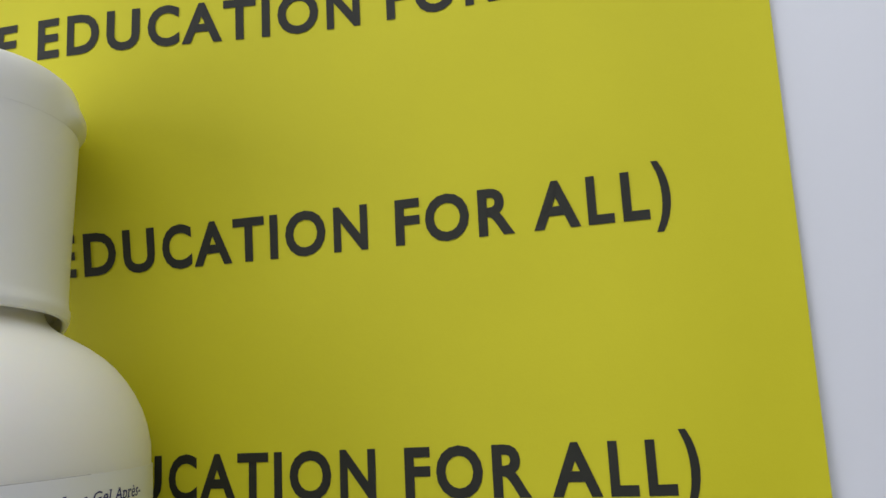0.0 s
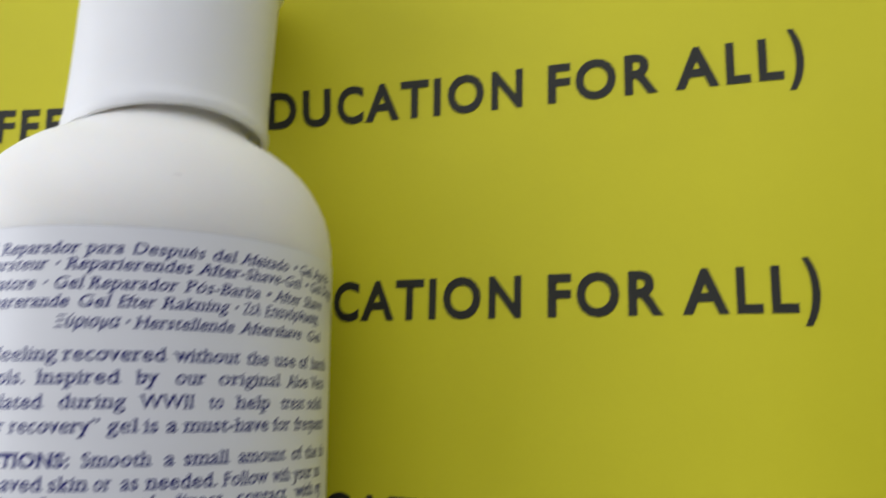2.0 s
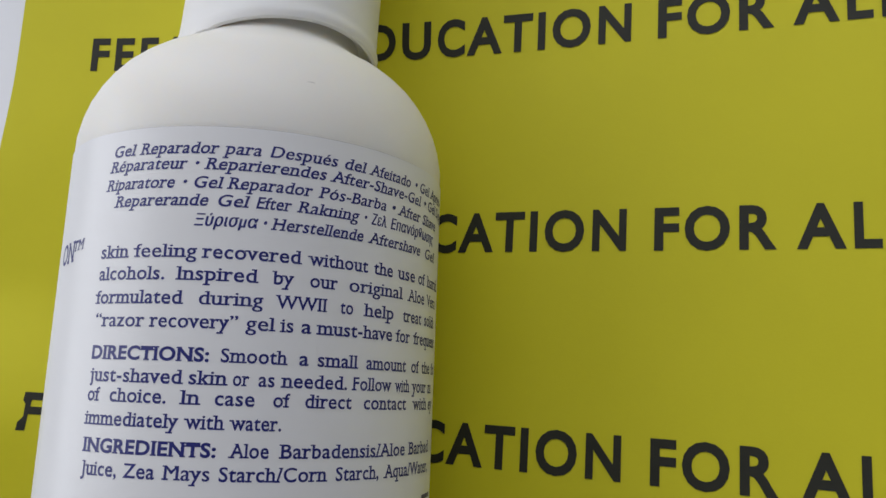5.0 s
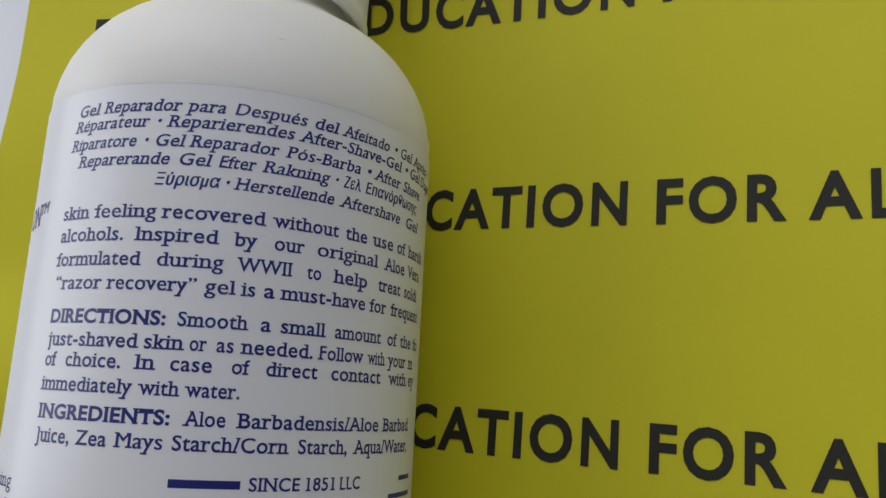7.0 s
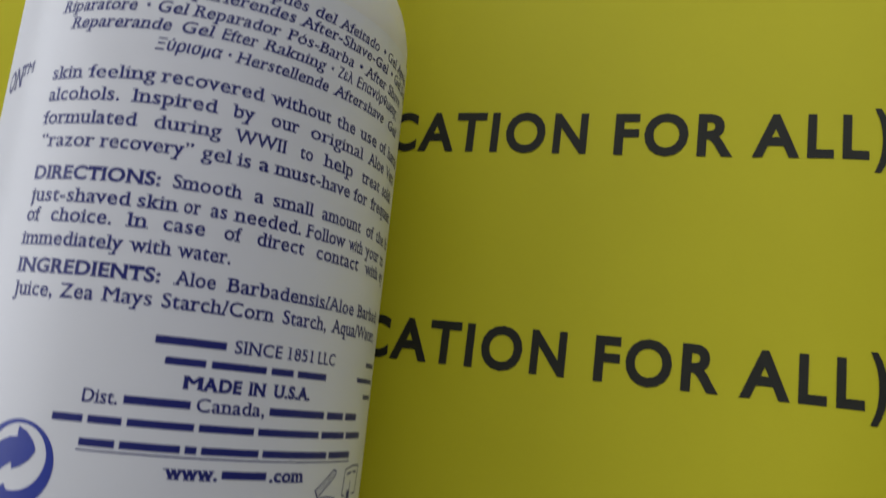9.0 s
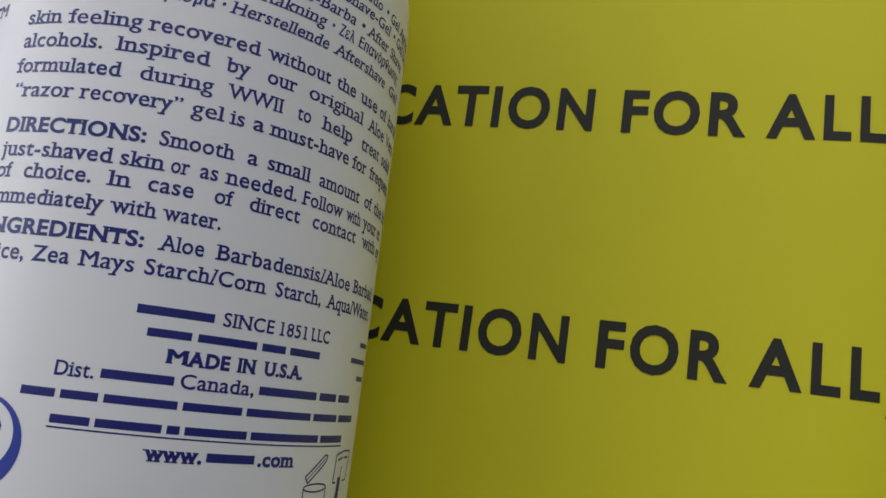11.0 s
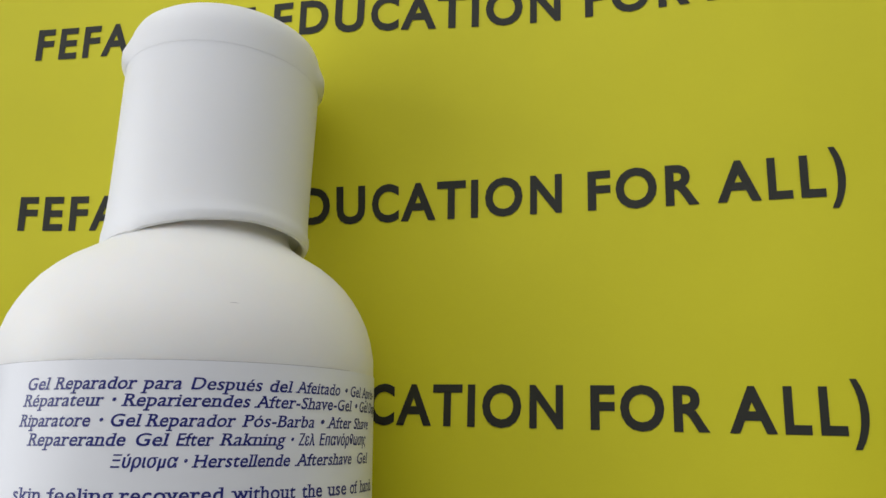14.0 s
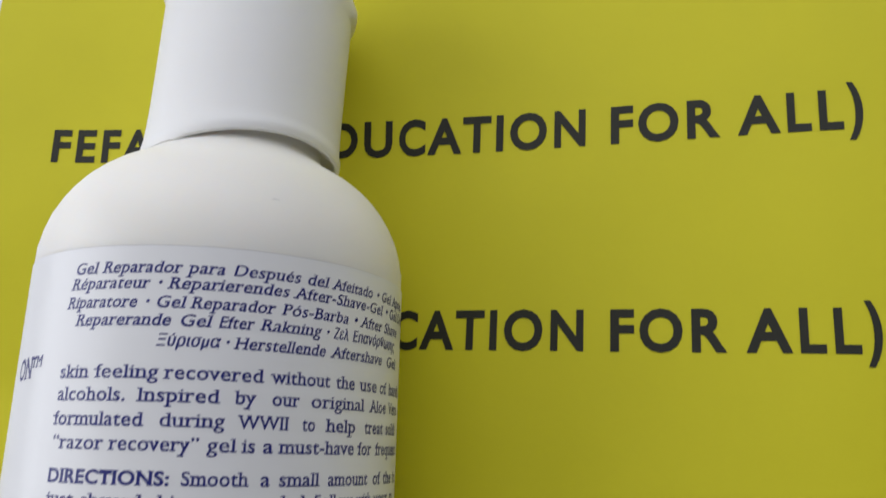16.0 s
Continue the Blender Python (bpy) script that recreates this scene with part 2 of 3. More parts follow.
def stem_serifs(vs, fs, capitals, reach=0.095, thick=0.075):
    """Slab serifs: short bars across every flat stem end of a word."""
    parent = list(range(len(vs)))

    def root(i):
        while parent[i] != i:
            parent[i] = parent[parent[i]]
            i = parent[i]
        return i
    count = {}
    for fc in fs:
        for a, b in zip(fc, fc[1:] + fc[:1]):
            parent[root(a)] = root(b)
            k = (min(a, b), max(a, b))
            count.setdefault(k, []).append(fc)
    low, high = {}, {}
    for i, v in enumerate(vs):
        r = root(i)
        low[r], high[r] = min(low.get(r, 9), v[1]), max(high.get(r, -9), v[1])
    reach = 0.065 if capitals else reach
    out = []
    for (a, b), owners in count.items():
        (xa, ya), (xb, yb) = vs[a], vs[b]
        if len(owners) != 1 or abs(ya - yb) > 0.004 or not 0.05 < abs(xa - xb) < 0.25 or high[root(a)] - low[root(a)] < 0.3:
            continue
        mid = sum(vs[i][1] for i in owners[0]) / len(owners[0])
        r = root(a)
        inward = 1 if mid > ya else -1
        if (inward > 0 and ya > low[r] + 0.3 * (high[r] - low[r]) and ya > 0.05) or (inward < 0 and ya < 0.42):
            continue
        x0, x1 = min(xa, xb) - reach, max(xa, xb) + (reach if inward > 0 or capitals else 0.01)
        out.append((x0, x1, ya, ya + inward * thick))
    return out


# advance and shape box (left bearing, width) of the sheet's heavy humanist capitals, in ems
EM = 12.7
GLYPHS = {"F": (0.459, 0.083, 0.34), "E": (0.488, 0.083, 0.36), "A": (0.606, 0.008, 0.59), "R": (0.563, 0.083, 0.47), "D": (0.630, 0.083, 0.51),
          "U": (0.653, 0.076, 0.50), "C": (0.529, 0.038, 0.465), "T": (0.495, 0.010, 0.475), "I": (0.267, 0.076, 0.118), "O": (0.676, 0.038, 0.60),
          "N": (0.659, 0.083, 0.493), "L": (0.423, 0.083, 0.32), "(": (0.312, 0.072, 0.20), ")": (0.312, 0.040, 0.20), " ": (0.226, 0, 0)}
CAP = 0.622


def printed_line(text, base_y):
    """One line of the sheet's text, letter by letter, laid on the curved sheet."""
    pen = -0.083
    for ch in text:
        adv, lsb, wide = GLYPHS[ch]
        if ch != " ":
            bm = bmesh.new()
            vs, fs = word_shape(ch, HEAVY.get(ch, 0.03))
            xs, ys = [v[0] for v in vs], [v[1] for v in vs]
            lo, hi = (-0.168, 0.725) if ch in "()" else (-0.009, CAP + 0.009) if ch in "CO" else (-0.009, CAP) if ch == "U" else (0.0, CAP)
            made = []
            for vx, vy in vs:
                x = EM * (pen + lsb + wide * (vx - min(xs)) / (max(xs) - min(xs)))
                y = base_y + EM * (lo + (hi - lo) * (vy - min(ys)) / (max(ys) - min(ys)))
                made.append(bm.verts.new((x * MM, y * MM, sheet_z(x, y) + 0.00012)))
            for fc in fs:
                bm.faces.new([made[i] for i in fc])
            part("letter", bm, INK, sheet)
        pen += adv


HEAVY = {"(": 0.04, ")": 0.04, "I": 0.01}
PITCH = 40.8
for row in (2, 1, 0, -1):
    printed_line("FEFA (FREE EDUCATION FOR ALL)", row * PITCH)

# ---------------------------------------------------------------- bottle
AXIS = Vector((-0.02835, 0.999597, -0.0008)).normalized()
UP = (Vector((0, 0, 1)) - AXIS * AXIS.z).normalized()
SIDE = AXIS.cross(UP)
bottle = tagged(new("gel_bottle"), "white plastic gel bottle lying on the yellow sheet, cap closed", "bottle")
bottle.matrix_world = Matrix(((SIDE.x, AXIS.x, UP.x, 0.06382), (SIDE.y, AXIS.y, UP.y, -0.02), (SIDE.z, AXIS.z, UP.z, 0.02935), (0, 0, 0, 1)))
R = 31.07           # outside radius of the label


def revolve(profile, steps=128):
    """Turn (axial, radius) pairs about the bottle's own axis. Millimetres."""
    bm = bmesh.new()
    rings = []
    for a, r in profile:
        if r <= 0:
            rings.append([bm.verts.new((0, a * MM, 0))])
        else:
            rings.append([bm.verts.new((r * MM * math.sin(2 * math.pi * k / steps), a * MM, r * MM * math.cos(2 * math.pi * k / steps))) for k in range(steps)])
    for p, q in zip(rings, rings[1:]):
        for k in range(steps):
            n = (k + 1) % steps
            if len(p) == 1:
                bm.faces.new((p[0], q[n], q[k]))
            elif len(q) == 1:
                bm.faces.new((p[k], p[n], q[0]))
            else:
                bm.faces.new((p[k], p[n], q[n], q[k]))
    bmesh.ops.recalc_face_normals(bm, faces=list(bm.faces))
    return bm


BODY = [(-62, 0), (-62, 24), (-61, 27.5), (-58.5, 30), (-54, 30.85), (-20, 30.9), (20, 30.9), (27, 30.9), (30, 30.85), (33, 30.3), (35.5, 29.55), (38, 28.4),
        (40, 27.2), (42, 25.7), (43.8, 23.9), (45.4, 21.9), (46.7, 19.8), (47.7, 18.2), (48.6, 16.9), (49.4, 16.0), (50.3, 15.35), (51.4, 15.0), (54, 15.0), (54, 0)]
body = part("body", revolve(BODY), PLASTIC, bottle, "white matt plastic bottle body", True)

# cap: plain skirt with a fine seam, a lid with a slightly wider rim, both a little out of true with the bottle
cap_tilt = Matrix.Translation((0.0003, 0.047, -0.0007)) @ Matrix.Rotation(radians(-4.0), 4, "X") @ Matrix.Rotation(radians(0.45), 4, "Z") @ Matrix.Translation((0, -0.047, 0))
SKIRT = [(51.9, 12.5), (51.9, 16.4), (49.9, 16.6), (49.45, 16.85), (49.3, 17.25), (49.5, 17.7), (50.2, 17.95), (51.2, 17.95), (52.2, 17.72), (54, 17.6), (58, 17.55), (66, 17.6), (76, 17.75), (81.2, 17.81), (81.6, 17.82), (81.84, 17.83), (81.84, 8)]
LID = [(81.86, 8), (81.86, 17.83), (82.6, 17.85), (83.4, 17.87), (84.2, 17.9), (85.0, 17.92), (86.2, 17.93), (87.4, 17.78), (88.6, 17.5), (89.7, 17.0), (90.5, 16.1), (90.9, 14.9), (91.05, 14.2), (91.0, 13.9), (91.1, 13.5), (91.3, 8), (91.4, 0)]


def worn_skirt(bm):
    """The skirt sits lower on one side, with a slightly ragged moulded edge there."""
    rng = random.Random(4)
    ragged = [rng.uniform(-1, 1) for _ in range(128)]
    for v in bm.verts:
        a = v.co.y / MM
        if a < 54:
            turn = math.atan2(v.co.x, v.co.z)
            west = smoothstep(0.5, -0.4, turn) * smoothstep(-3.0, -2.2, turn)
            k = int(round(turn / (2 * math.pi) * 128)) % 128
            v.co.y -= MM * smoothstep(54, 50.5, a) * (0.22 + west * (1.6 + 0.25 * ragged[k]) - 1.45 * smoothstep(0.1, 1.2, turn) * smoothstep(2.8, 2.2, turn))
    return bm


def thumb_rim(bm):
    """A thumb tab and a hinge stand proud on opposite sides of the lid's rim."""
    for v in bm.verts:
        a, r = v.co.y / MM, math.hypot(v.co.x, v.co.z)
        if r > 0.012:
            turn = math.atan2(v.co.x, v.co.z)
            off = min(abs(math.remainder(turn - tab, 2 * math.pi)) for tab in (2.15, -0.99))
            proud = 0.95 * smoothstep(0.46, 0.2, off) * math.exp(-((a - 84.4) / 1.9) ** 4)
            v.co.x *= 1 + proud * MM / r
            v.co.z *= 1 + proud * MM / r
    return bm


cap = part("cap", worn_skirt(revolve(SKIRT)), CAP_PLASTIC, bottle, "smooth white plastic cap", True)
cap.matrix_local = cap_tilt
lid = part("lid", thumb_rim(revolve(LID)), CAP_PLASTIC, cap, "white flip lid with a rounded rim", True)


def on_label(s, a, lift=0.0):
    """Point on the label: s along its girth from the top line, a along the bottle (mm)."""
    r = (R + lift) * MM
    return (r * math.sin(s / R), a * MM, r * math.cos(s / R))


def build_label():
    """A wrapped sheet of paper thickness."""
    bm = bmesh.new()
    n = 160
    s0, s1, a0, a1 = -88.0, 92.0, -52.0, 26.9
    rings = [[bm.verts.new(on_label(s0 + (s1 - s0) * k / n, a, lift)) for k in range(n + 1)] for a, lift in ((a0, 0.0), (a1, 0.0), (a1, -0.16), (a0, -0.16))]
    for p, q in zip(rings, rings[1:] + rings[:1]):
        for k in range(n):
            bm.faces.new((p[k], p[k + 1], q[k + 1], q[k]))
    for k in (0, n):
        bm.faces.new([r[k] for r in rings])
    return bm


bm = bmesh.new()
for k in range(90):
    q = [(-44 + k, 26.9), (-43 + k, 26.9), (-43 + k, 27.0), (-44 + k, 27.0)]
    bm.faces.new([bm.verts.new(on_label(s, a, -0.15)) for s, a in q])
part("glue_edge", bm, GLUE, bottle, "thin grey line of dirty glue")
bm = bmesh.new()
for k in range(5):
    t0, t1 = radians(43.6 + 0.5 * k), radians(43.6 + 0.5 * (k + 1))
    w = 0.04 + 0.06 * math.sin(math.pi * (k + 0.5) / 5)
    bm.faces.new([bm.verts.new(((r + 0.03) * MM * math.sin(t), a * MM, (r + 0.03) * MM * math.cos(t))) for t, a, r in ((t0, 35.4, 29.585), (t1, 35.4, 29.585), (t1, 35.4 + w, 29.56), (t0, 35.4 + w, 29.56))])
part("scratch", bm, GLUE, bottle, "small grey scratch on the shoulder")
label = part("label", build_label(), LABEL, bottle, "glossy white wrap label with dark blue print", True)
LIFT = 0.035


def put_word(bm, text, s, a, cap, stretch, slant=0.0, bold=0.0, tilt=0.0, serif=True, extra=0.0):
    """Lay one word on the label with its lower left at (s, a); returns its width."""
    if bold > 0 and (any(c in "Mg" for c in text) or not text.isascii()):       # thin strikes side by side
        thin = -1e-9 if text.isascii() else -0.004
        for k in (-1, 1, 0):
            wide = put_word(bm, text, s + (1.3 if text.isascii() else 2.6 if 0x370 < ord(max(text)) < 0x500 else 1.2) * k * bold * cap * stretch, a + 0.004 * k, cap, stretch, slant, thin, tilt, serif and k == 0, 0.002 * k)
        return wide
    bold = abs(bold)
    vs, fs = word_shape(text, bold)
    top, _ = cap_height(bold)
    k = cap / top
    left = min(v[0] for v in vs)
    greek = any(0x370 <= ord(c) < 0x400 for c in text)
    quads = stem_serifs(vs, fs, text.isupper()) if serif and not greek else []

    def spot(x, y, lift):
        if not text.isupper():          # a taller x-height than the built-in font's
            y = y * 1.08 if y < 0.449 else 0.485 + (y - 0.449) * 0.845
        dx, dy = (x - left + slant * y) * k * stretch, y * k
        return bm.verts.new(on_label(s + dx, a + dy + tilt * dx, lift))
    made = [spot(x, y, LIFT + extra) for x, y in vs]
    for fc in fs:
        bm.faces.new([made[i] for i in fc])
    for x0, x1, ya, yb in quads:
        q = [spot(x0, min(ya, yb), LIFT + 0.006), spot(x1, min(ya, yb), LIFT + 0.006), spot(x1, max(ya, yb), LIFT + 0.006), spot(x0, max(ya, yb), LIFT + 0.006)]
        bm.faces.new(q)
    return (max(v[0] for v in vs) - left) * k * stretch


def word_width(text, cap, bold=0.0):
    vs, _ = word_shape(text, bold)
    return (max(v[0] for v in vs) - min(v[0] for v in vs)) * cap / cap_height(bold)[0]


def label_line(a, words, more=(), cap=1.8, slant=0.0, bold=0.014, bold_first=0.0):
    """A line of words, each from its own start to its end along the girth, then the words that run on round the bottle."""
    bm = bmesh.new()
    kept = 1.0
    for i, (w, s0, s1) in enumerate(words):
        b = bold_first if (i == 0 and bold_first) else bold
        stretch = (s1 - s0 - (0.22 if len(w) > 1 else 0)) / (word_width(w, cap, b) + 0.45 * slant * cap)
        kept = stretch if w != "•" else kept
        if w == "•":
            put_word(bm, w, s0, a + 0.12 * cap, 0.76 * cap, stretch, slant, b)
        else:
            put_word(bm, w, s0, a, cap, stretch, slant, b)
    s = words[-1][2] + 0.6 * cap
    for w in more:
        s += put_word(bm, w, s, a, cap, kept, slant, bold) + 0.6 * cap
    return part("text_line", bm, BLUE, label, "dark blue printed words")


def add_patch(bm, s0, s1, a0, a1, lift=LIFT):
    n = max(1, int(abs(s1 - s0) / 1.5))
    lo = [bm.verts.new(on_label(s0 + (s1 - s0) * k / n, a0, lift)) for k in range(n + 1)]
    hi = [bm.verts.new(on_label(s0 + (s1 - s0) * k / n, a1, lift)) for k in range(n + 1)]
    for k in range(n):
        bm.faces.new((lo[k], lo[k + 1], hi[k + 1], hi[k]))


IT = 0.20
label_line(23.0, [("Gel", -4.9, -0.6), ("Reparador", 0.3, 12.2), ("para", 12.9, 18.1), ("Después", 19.0, 28.8), ("del", 29.7, 33.5), ("Afeitado", 34.2, 43.4)], ["•", "Gel", "Après-"], cap=1.62, slant=IT)
label_line(20.75, [("Réparateur", -5.1, 7.8), ("•", 8.8, 9.6), ("Reparierendes", 10.4, 27.3), ("After-Shave-Gel", 27.9, 46.6)], ["•", "Gel", "Dopo"], cap=1.62, slant=IT)
label_line(18.1, [("Riparatore", -5.5, 6.4), ("•", 7.3, 8.1), ("Gel", 8.8, 13.0), ("Reparador", 13.7, 25.4), ("Pós-Barba", 26.3, 37.8)], ["•", "After", "Shave"], cap=1.62, slant=IT)
label_line(15.6, [("Reparerande", -3.4, 11.4), ("Gel", 12.3, 16.7), ("Efter", 17.6, 22.6), ("Rakning", 23.4, 32.7), ("•", 33.5, 34.2), ("Ζελ", 34.9, 38.1), ("Εпανόρθωσης", 38.8, 52.5)], cap=1.62, slant=IT)
label_line(12.8, [("Ξύρισμα", 9.5, 18.1), ("•", 18.7, 19.4), ("Herstellende", 20.0, 33.8), ("Aftershave", 34.6, 47.2), ("Gel", 48.7, 53.7)], cap=1.62, slant=IT)
label_line(8.4, [("skin", -5.2, 0.0), ("feeling", 1.1, 10.3), ("recovered", 11.2, 24.3), ("without", 25.4, 34.9), ("the", 35.8, 39.9), ("use", 41.1, 45.8), ("of", 46.7, 49.4)], ["harsh"])
label_line(5.35, [("alcohols.", -5.1, 6.2), ("Inspired", 7.9, 18.6), ("by", 20.7, 23.6), ("our", 25.7, 30.0), ("original", 31.7, 42.1), ("Aloe", 43.9, 49.5)], ["Vera"])
label_line(2.1, [("formulated", -5.2, 8.9), ("during", 11.1, 19.6), ("WWII", 21.3, 28.4), ("to", 30.4, 32.7), ("help", 34.6, 40.5), ("treat", 42.6, 48.6)], ["soldi"])
label_line(-1.05, [("“razor", -4.8, 3.8), ("recovery”", 4.7, 16.5), ("gel", 17.5, 21.3), ("is", 22.2, 24.0), ("a", 24.9, 26.3), ("must-have", 27.3, 40.4), ("for", 41.2, 45.0)], ["frequent"])
label_line(-5.4, [("DIRECTIONS:", -4.8, 13.3), ("Smooth", 14.6, 23.3), ("a", 24.9, 26.2), ("small", 27.5, 33.8), ("amount", 35.3, 44.2), ("of", 45.6, 48.4), ("the", 49.3, 53.7)], ["fo"], bold_first=0.032)
label_line(-8.4, [("just-shaved", -4.6, 9.9), ("skin", 10.7, 15.7), ("or", 16.4, 18.7), ("as", 19.7, 22.0), ("needed.", 22.9, 32.4), ("Follow", 33.2, 40.7), ("with", 41.5, 45.3), ("your", 46.2, 51.9)], ["m"])
label_line(-11.0, [("of", -4.7, -2.2), ("choice.", -0.6, 8.1), ("In", 10.0, 12.4), ("case", 14.3, 19.6), ("of", 21.8, 24.2), ("direct", 26.1, 33.3), ("contact", 35.2, 44.7), ("with", 46.7, 52.3)], ["ey"])
label_line(-14.1, [("immediately", -4.6, 10.0), ("with", 10.8, 15.8), ("water.", 16.6, 23.3)])
label_line(-17.6, [("INGREDIENTS:", -4.4, 15.2), ("Aloe", 16.8, 21.9), ("Barbadensis/Aloe", 23.3, 44.9)], ["Barbad"], bold_first=0.032)
label_line(-20.6, [("Juice,", -4.4, 2.0), ("Zea", 2.8, 7.5), ("Mays", 8.6, 14.6), ("Starch/Corn", 15.6, 29.9), ("Starch,", 31.2, 38.9)], ["Aqua/Water,"])
label_line(-30.2, [("M", 19.8, 22.0), ("A", 22.0, 23.9), ("DE", 24.0, 27.1), ("IN", 27.9, 30.3), ("U.S.A.", 31.4, 37.5)], cap=1.62, bold=0.045)
bm = bmesh.new()
put_word(bm, "ON", -18.0, 8.3, 3.1, 0.72, 0.05, 0.012, 0.06)
put_word(bm, "TM", -13.1, 10.0, 1.6, 0.95, 0.1, 0.012, 0.06)
part("text_line", bm, BLUE, label, "large dark blue capitals")
bm = bmesh.new()
put_word(bm, "soothing", -21.5, -26.9, 1.8, 1.3)
put_word(bm, "and", -14.6, -30.0, 1.8, 1.3)
part("text_line", bm, BLUE, label, "dark blue printed words")


def mixed_line(a, s0, items, gap, cap=1.5, bold=0.014, underline=False):
    """A line of words and of plain bars: each item is a width, or a word with its width."""
    bm = bmesh.new()
    s = s0
    for item in items:
        word, wide = item if isinstance(item, tuple) else ("", item)
        if word:
            put_word(bm, word, s, a, cap, wide / word_width(word, cap, bold), 0.0, bold)
        else:
            add_patch(bm, s, s + wide, a + 0.12 * cap, a + 0.74 * cap)
        s += wide + gap
    if underline:
        add_patch(bm, s0 - 0.2, s - gap + 0.2, a - 0.35, a - 0.18, LIFT)
    return part("text_line", bm, BLUE, label, "dark blue printed words and bars")


mixed_line(-25.2, 15.6, (8.6, ("SINCE", 6.6), ("1851", 4.0), ("LLC", 3.6)), 1.05, 1.62)
mixed_line(-27.6, 17.1, (4.9, 7.2, 3.4, 5.3), 0.7)
mixed_line(-32.8, 8.2, (("Dist.", 4.2), 7.8, ("Canada,", 8.8), 9.4, 4.0, 3.8), 0.7, 1.62)
mixed_line(-35.4, 4.9, (3.8, 4.0, 7.8, 7.0, 10.0, 5.6, 5.4), 0.6)
mixed_line(-38.1, 8.7, (4.2, 7.0, 1.4, 7.4, 11.2, 6.0), 0.55, underline=True)
mixed_line(-40.9, 19.1, (("www.", 6.3), 6.0, (".com", 5.4)), 0.5, 1.62, 0.038)
for a, s, w in ((-24.8, 51.6, 5.0), (-27.2, 48.4, 8.4), (-29.6, 51.8, 4.8)):
    mixed_line(a, s, (w,), 0.5, 1.1)


# round two-arrow mark: a ring that thickens to one side, with two bent arrows inside
def ring_mark(cs, ca, radius):
    bm = bmesh.new()
    n = 72
    outer, inner = [], []
    for k in range(n):
        t = 2 * math.pi * k / n
        inset = 0.085 + 0.17 * (1 + math.cos(t + 1.75))
        outer.append(bm.verts.new(on_label(cs + radius * math.cos(t), ca + radius * math.sin(t), LIFT)))
        inner.append(bm.verts.new(on_label(cs + radius * (1 - inset) * math.cos(t), ca + radius * (1 - inset) * math.sin(t), LIFT)))
    for k in range(n):
        m = (k + 1) % n
        bm.faces.new((outer[k], outer[m], inner[m], inner[k]))
    return part("ring_mark", bm, LOGO_BLUE, label, "bright blue ring of a round mark")


def arrow_mark(upper, lower):
    """Bent arrow between an upper and a lower edge, in short steps round the label."""
    bm = bmesh.new()
    grid = [[bm.verts.new(on_label(p[0] + (q[0] - p[0]) * k / 4, p[1] + (q[1] - p[1]) * k / 4, LIFT)) for k in range(5)] for p, q in zip(upper, lower)]
    for g, h in zip(grid, grid[1:]):
        for k in range(4):
            bm.faces.new((g[k], h[k], h[k + 1], g[k + 1]))
    return part("arrow_mark", bm, LOGO_BLUE, label, "bright blue bent arrow of a round mark")


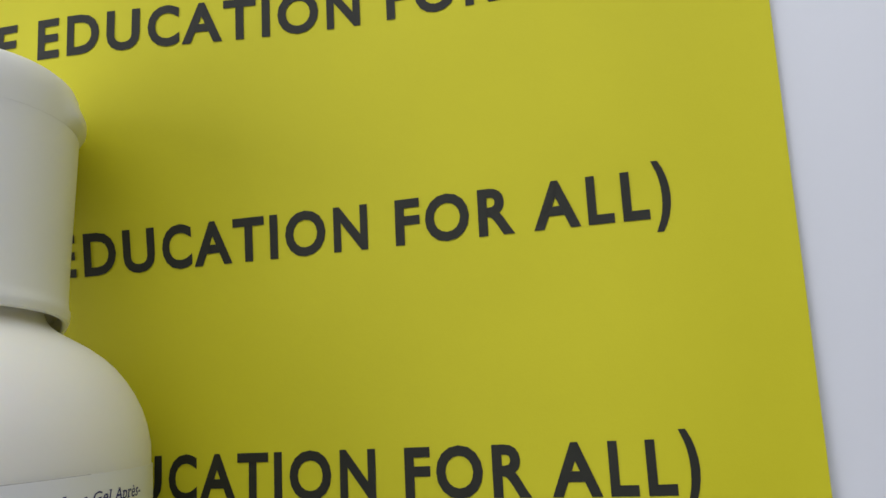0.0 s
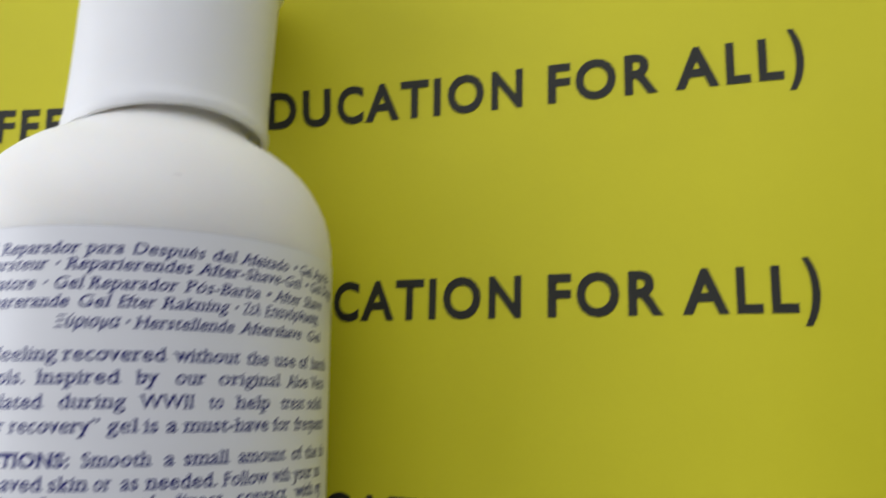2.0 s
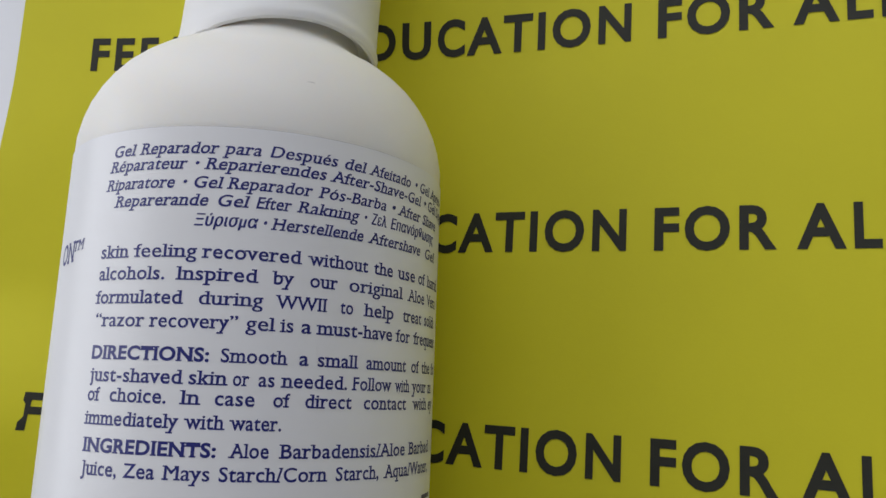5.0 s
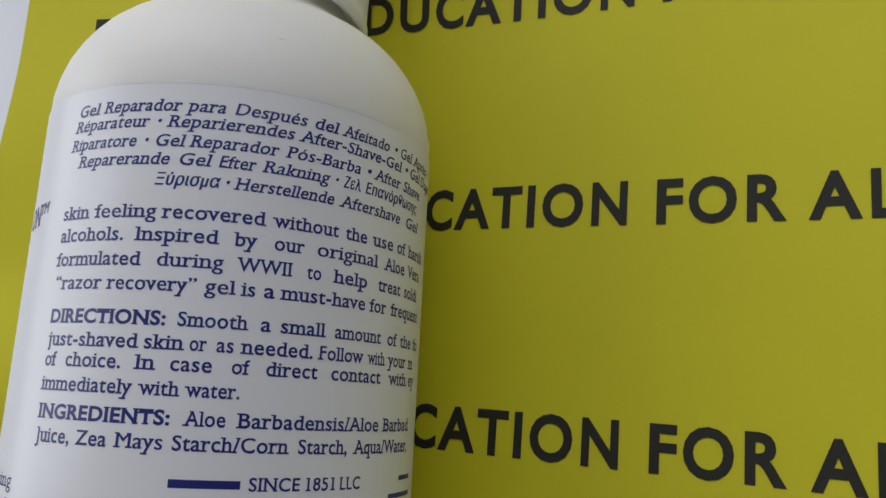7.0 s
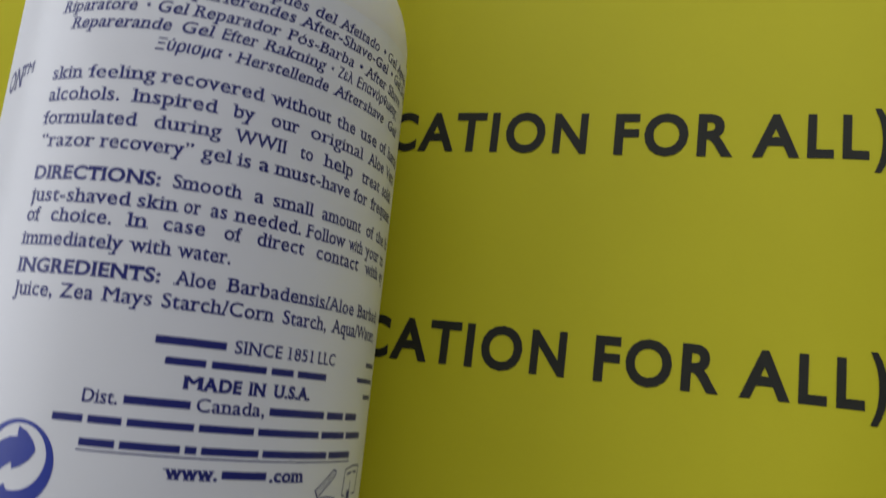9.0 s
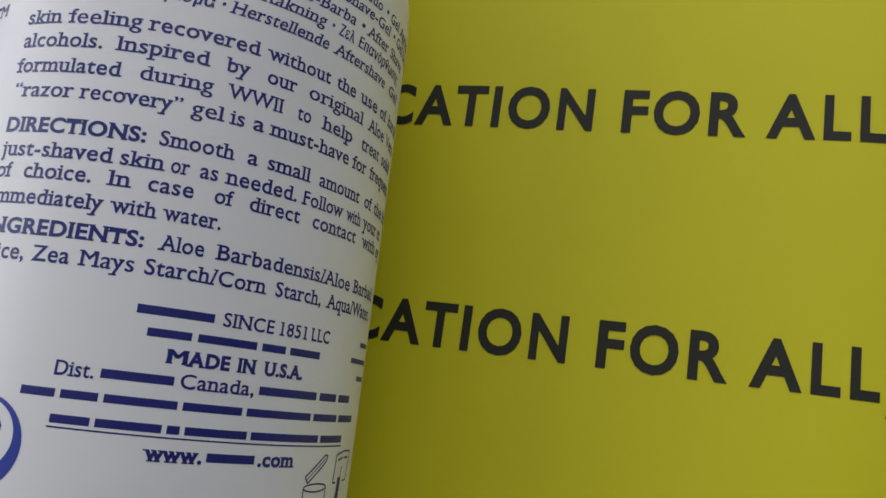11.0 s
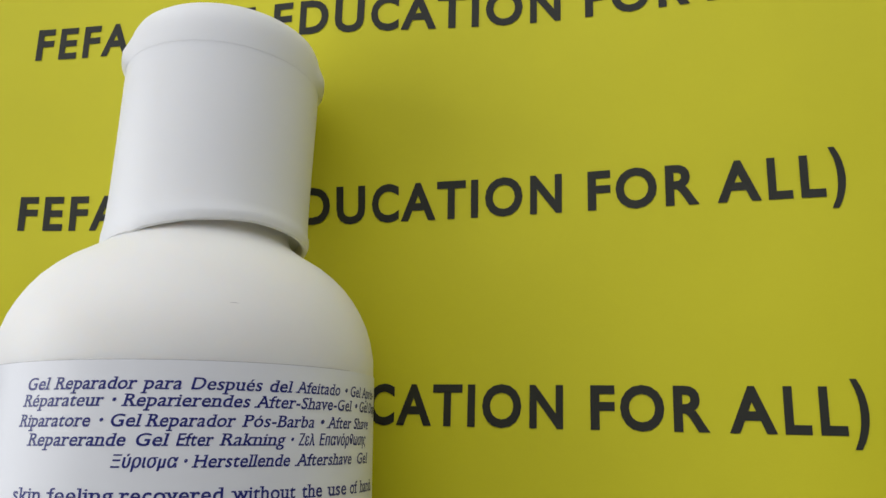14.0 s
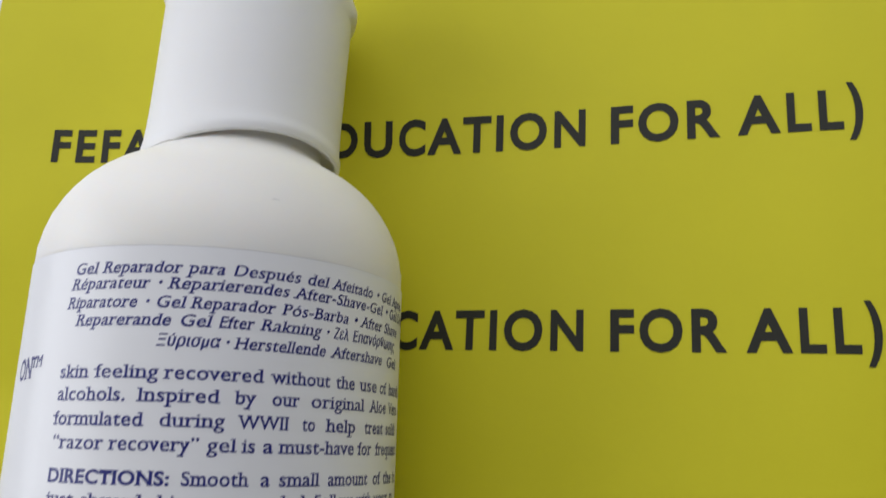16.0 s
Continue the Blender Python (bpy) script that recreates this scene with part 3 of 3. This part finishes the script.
ring_mark(0.95, -40.85, 5.27)
arrow_mark([(-2.9, -40.2), (-2.3, -39.0), (-1.4, -38.3), (-0.3, -37.8), (0.85, -37.6), (0.8, -36.4), (2.1, -37.0), (3.1, -38.0), (3.6, -38.9)],
           [(-1.6, -42.2), (-1.3, -42.0), (-0.8, -41.7), (-0.2, -41.2), (0.6, -40.7), (0.8, -41.5), (2.0, -41.0), (3.0, -40.2), (3.55, -39.3)])
arrow_mark([(-3.0, -43.6), (-1.6, -43.4), (-0.4, -43.5), (0.1, -43.2), (0.5, -43.8), (1.1, -44.1)],
           [(-2.4, -44.4), (-1.4, -45.0), (-0.6, -45.2), (0.0, -45.2), (0.5, -45.1), (1.2, -44.6)])


# small open-jar and leaflet signs
def stroke(bm, points, width=0.16):
    fine = [points[0]]
    for p, q in zip(points, points[1:]):
        n = max(1, math.ceil(abs(q[0] - p[0]) / 0.5))
        fine += [(p[0] + (q[0] - p[0]) * k / n, p[1] + (q[1] - p[1]) * k / n) for k in range(1, n + 1)]
    for (s0, a0), (s1, a1) in zip(fine, fine[1:]):
        d = math.hypot(s1 - s0, a1 - a0)
        nx, ny = -(a1 - a0) / d * width / 2, (s1 - s0) / d * width / 2
        bm.faces.new([bm.verts.new(on_label(s, a, LIFT)) for s, a in ((s0 - nx, a0 - ny), (s1 - nx, a1 - ny), (s1 + nx, a1 + ny), (s0 + nx, a0 + ny))])


bm = bmesh.new()
stroke(bm, [(40.6, -42.2), (44.5, -39.5), (45.2, -39.6), (45.0, -40.3), (41.2, -43.0), (40.6, -42.2)], 0.22)
stroke(bm, [(41.0, -42.5), (44.8, -39.9)], 0.12)
stroke(bm, [(43.1 + 2.6 * math.cos(t * math.pi / 8), -43.6 + 0.5 * math.sin(t * math.pi / 8)) for t in range(17)], 0.2)
stroke(bm, [(40.5, -43.6), (40.7, -48.0), (43.1, -48.4), (45.5, -48.0), (45.7, -43.6)], 0.2)
add_patch(bm, 41.5, 44.8, -46.4, -45.0)
part("jar_sign", bm, BLUE, label, "thin blue drawing of an open jar")
bm = bmesh.new()
stroke(bm, [(48.7, -43.3), (47.7, -43.2), (48.0, -39.6), (50.6, -39.1), (53.8, -39.2), (53.0, -43.1), (51.4, -43.2)], 0.24)
stroke(bm, [(48.7, -40.3), (50.4, -40.0)], 0.3)
stroke(bm, [(51.0, -40.0), (52.8, -40.1)], 0.3)
stroke(bm, [(50.4, -41.2), (50.2, -42.8)], 0.25)
stroke(bm, [(49.9, -42.6), (49.8, -44.6), (49.3, -47.0)], 1.2)
part("leaflet_sign", bm, BLUE, label, "small blue drawing of a leaflet")
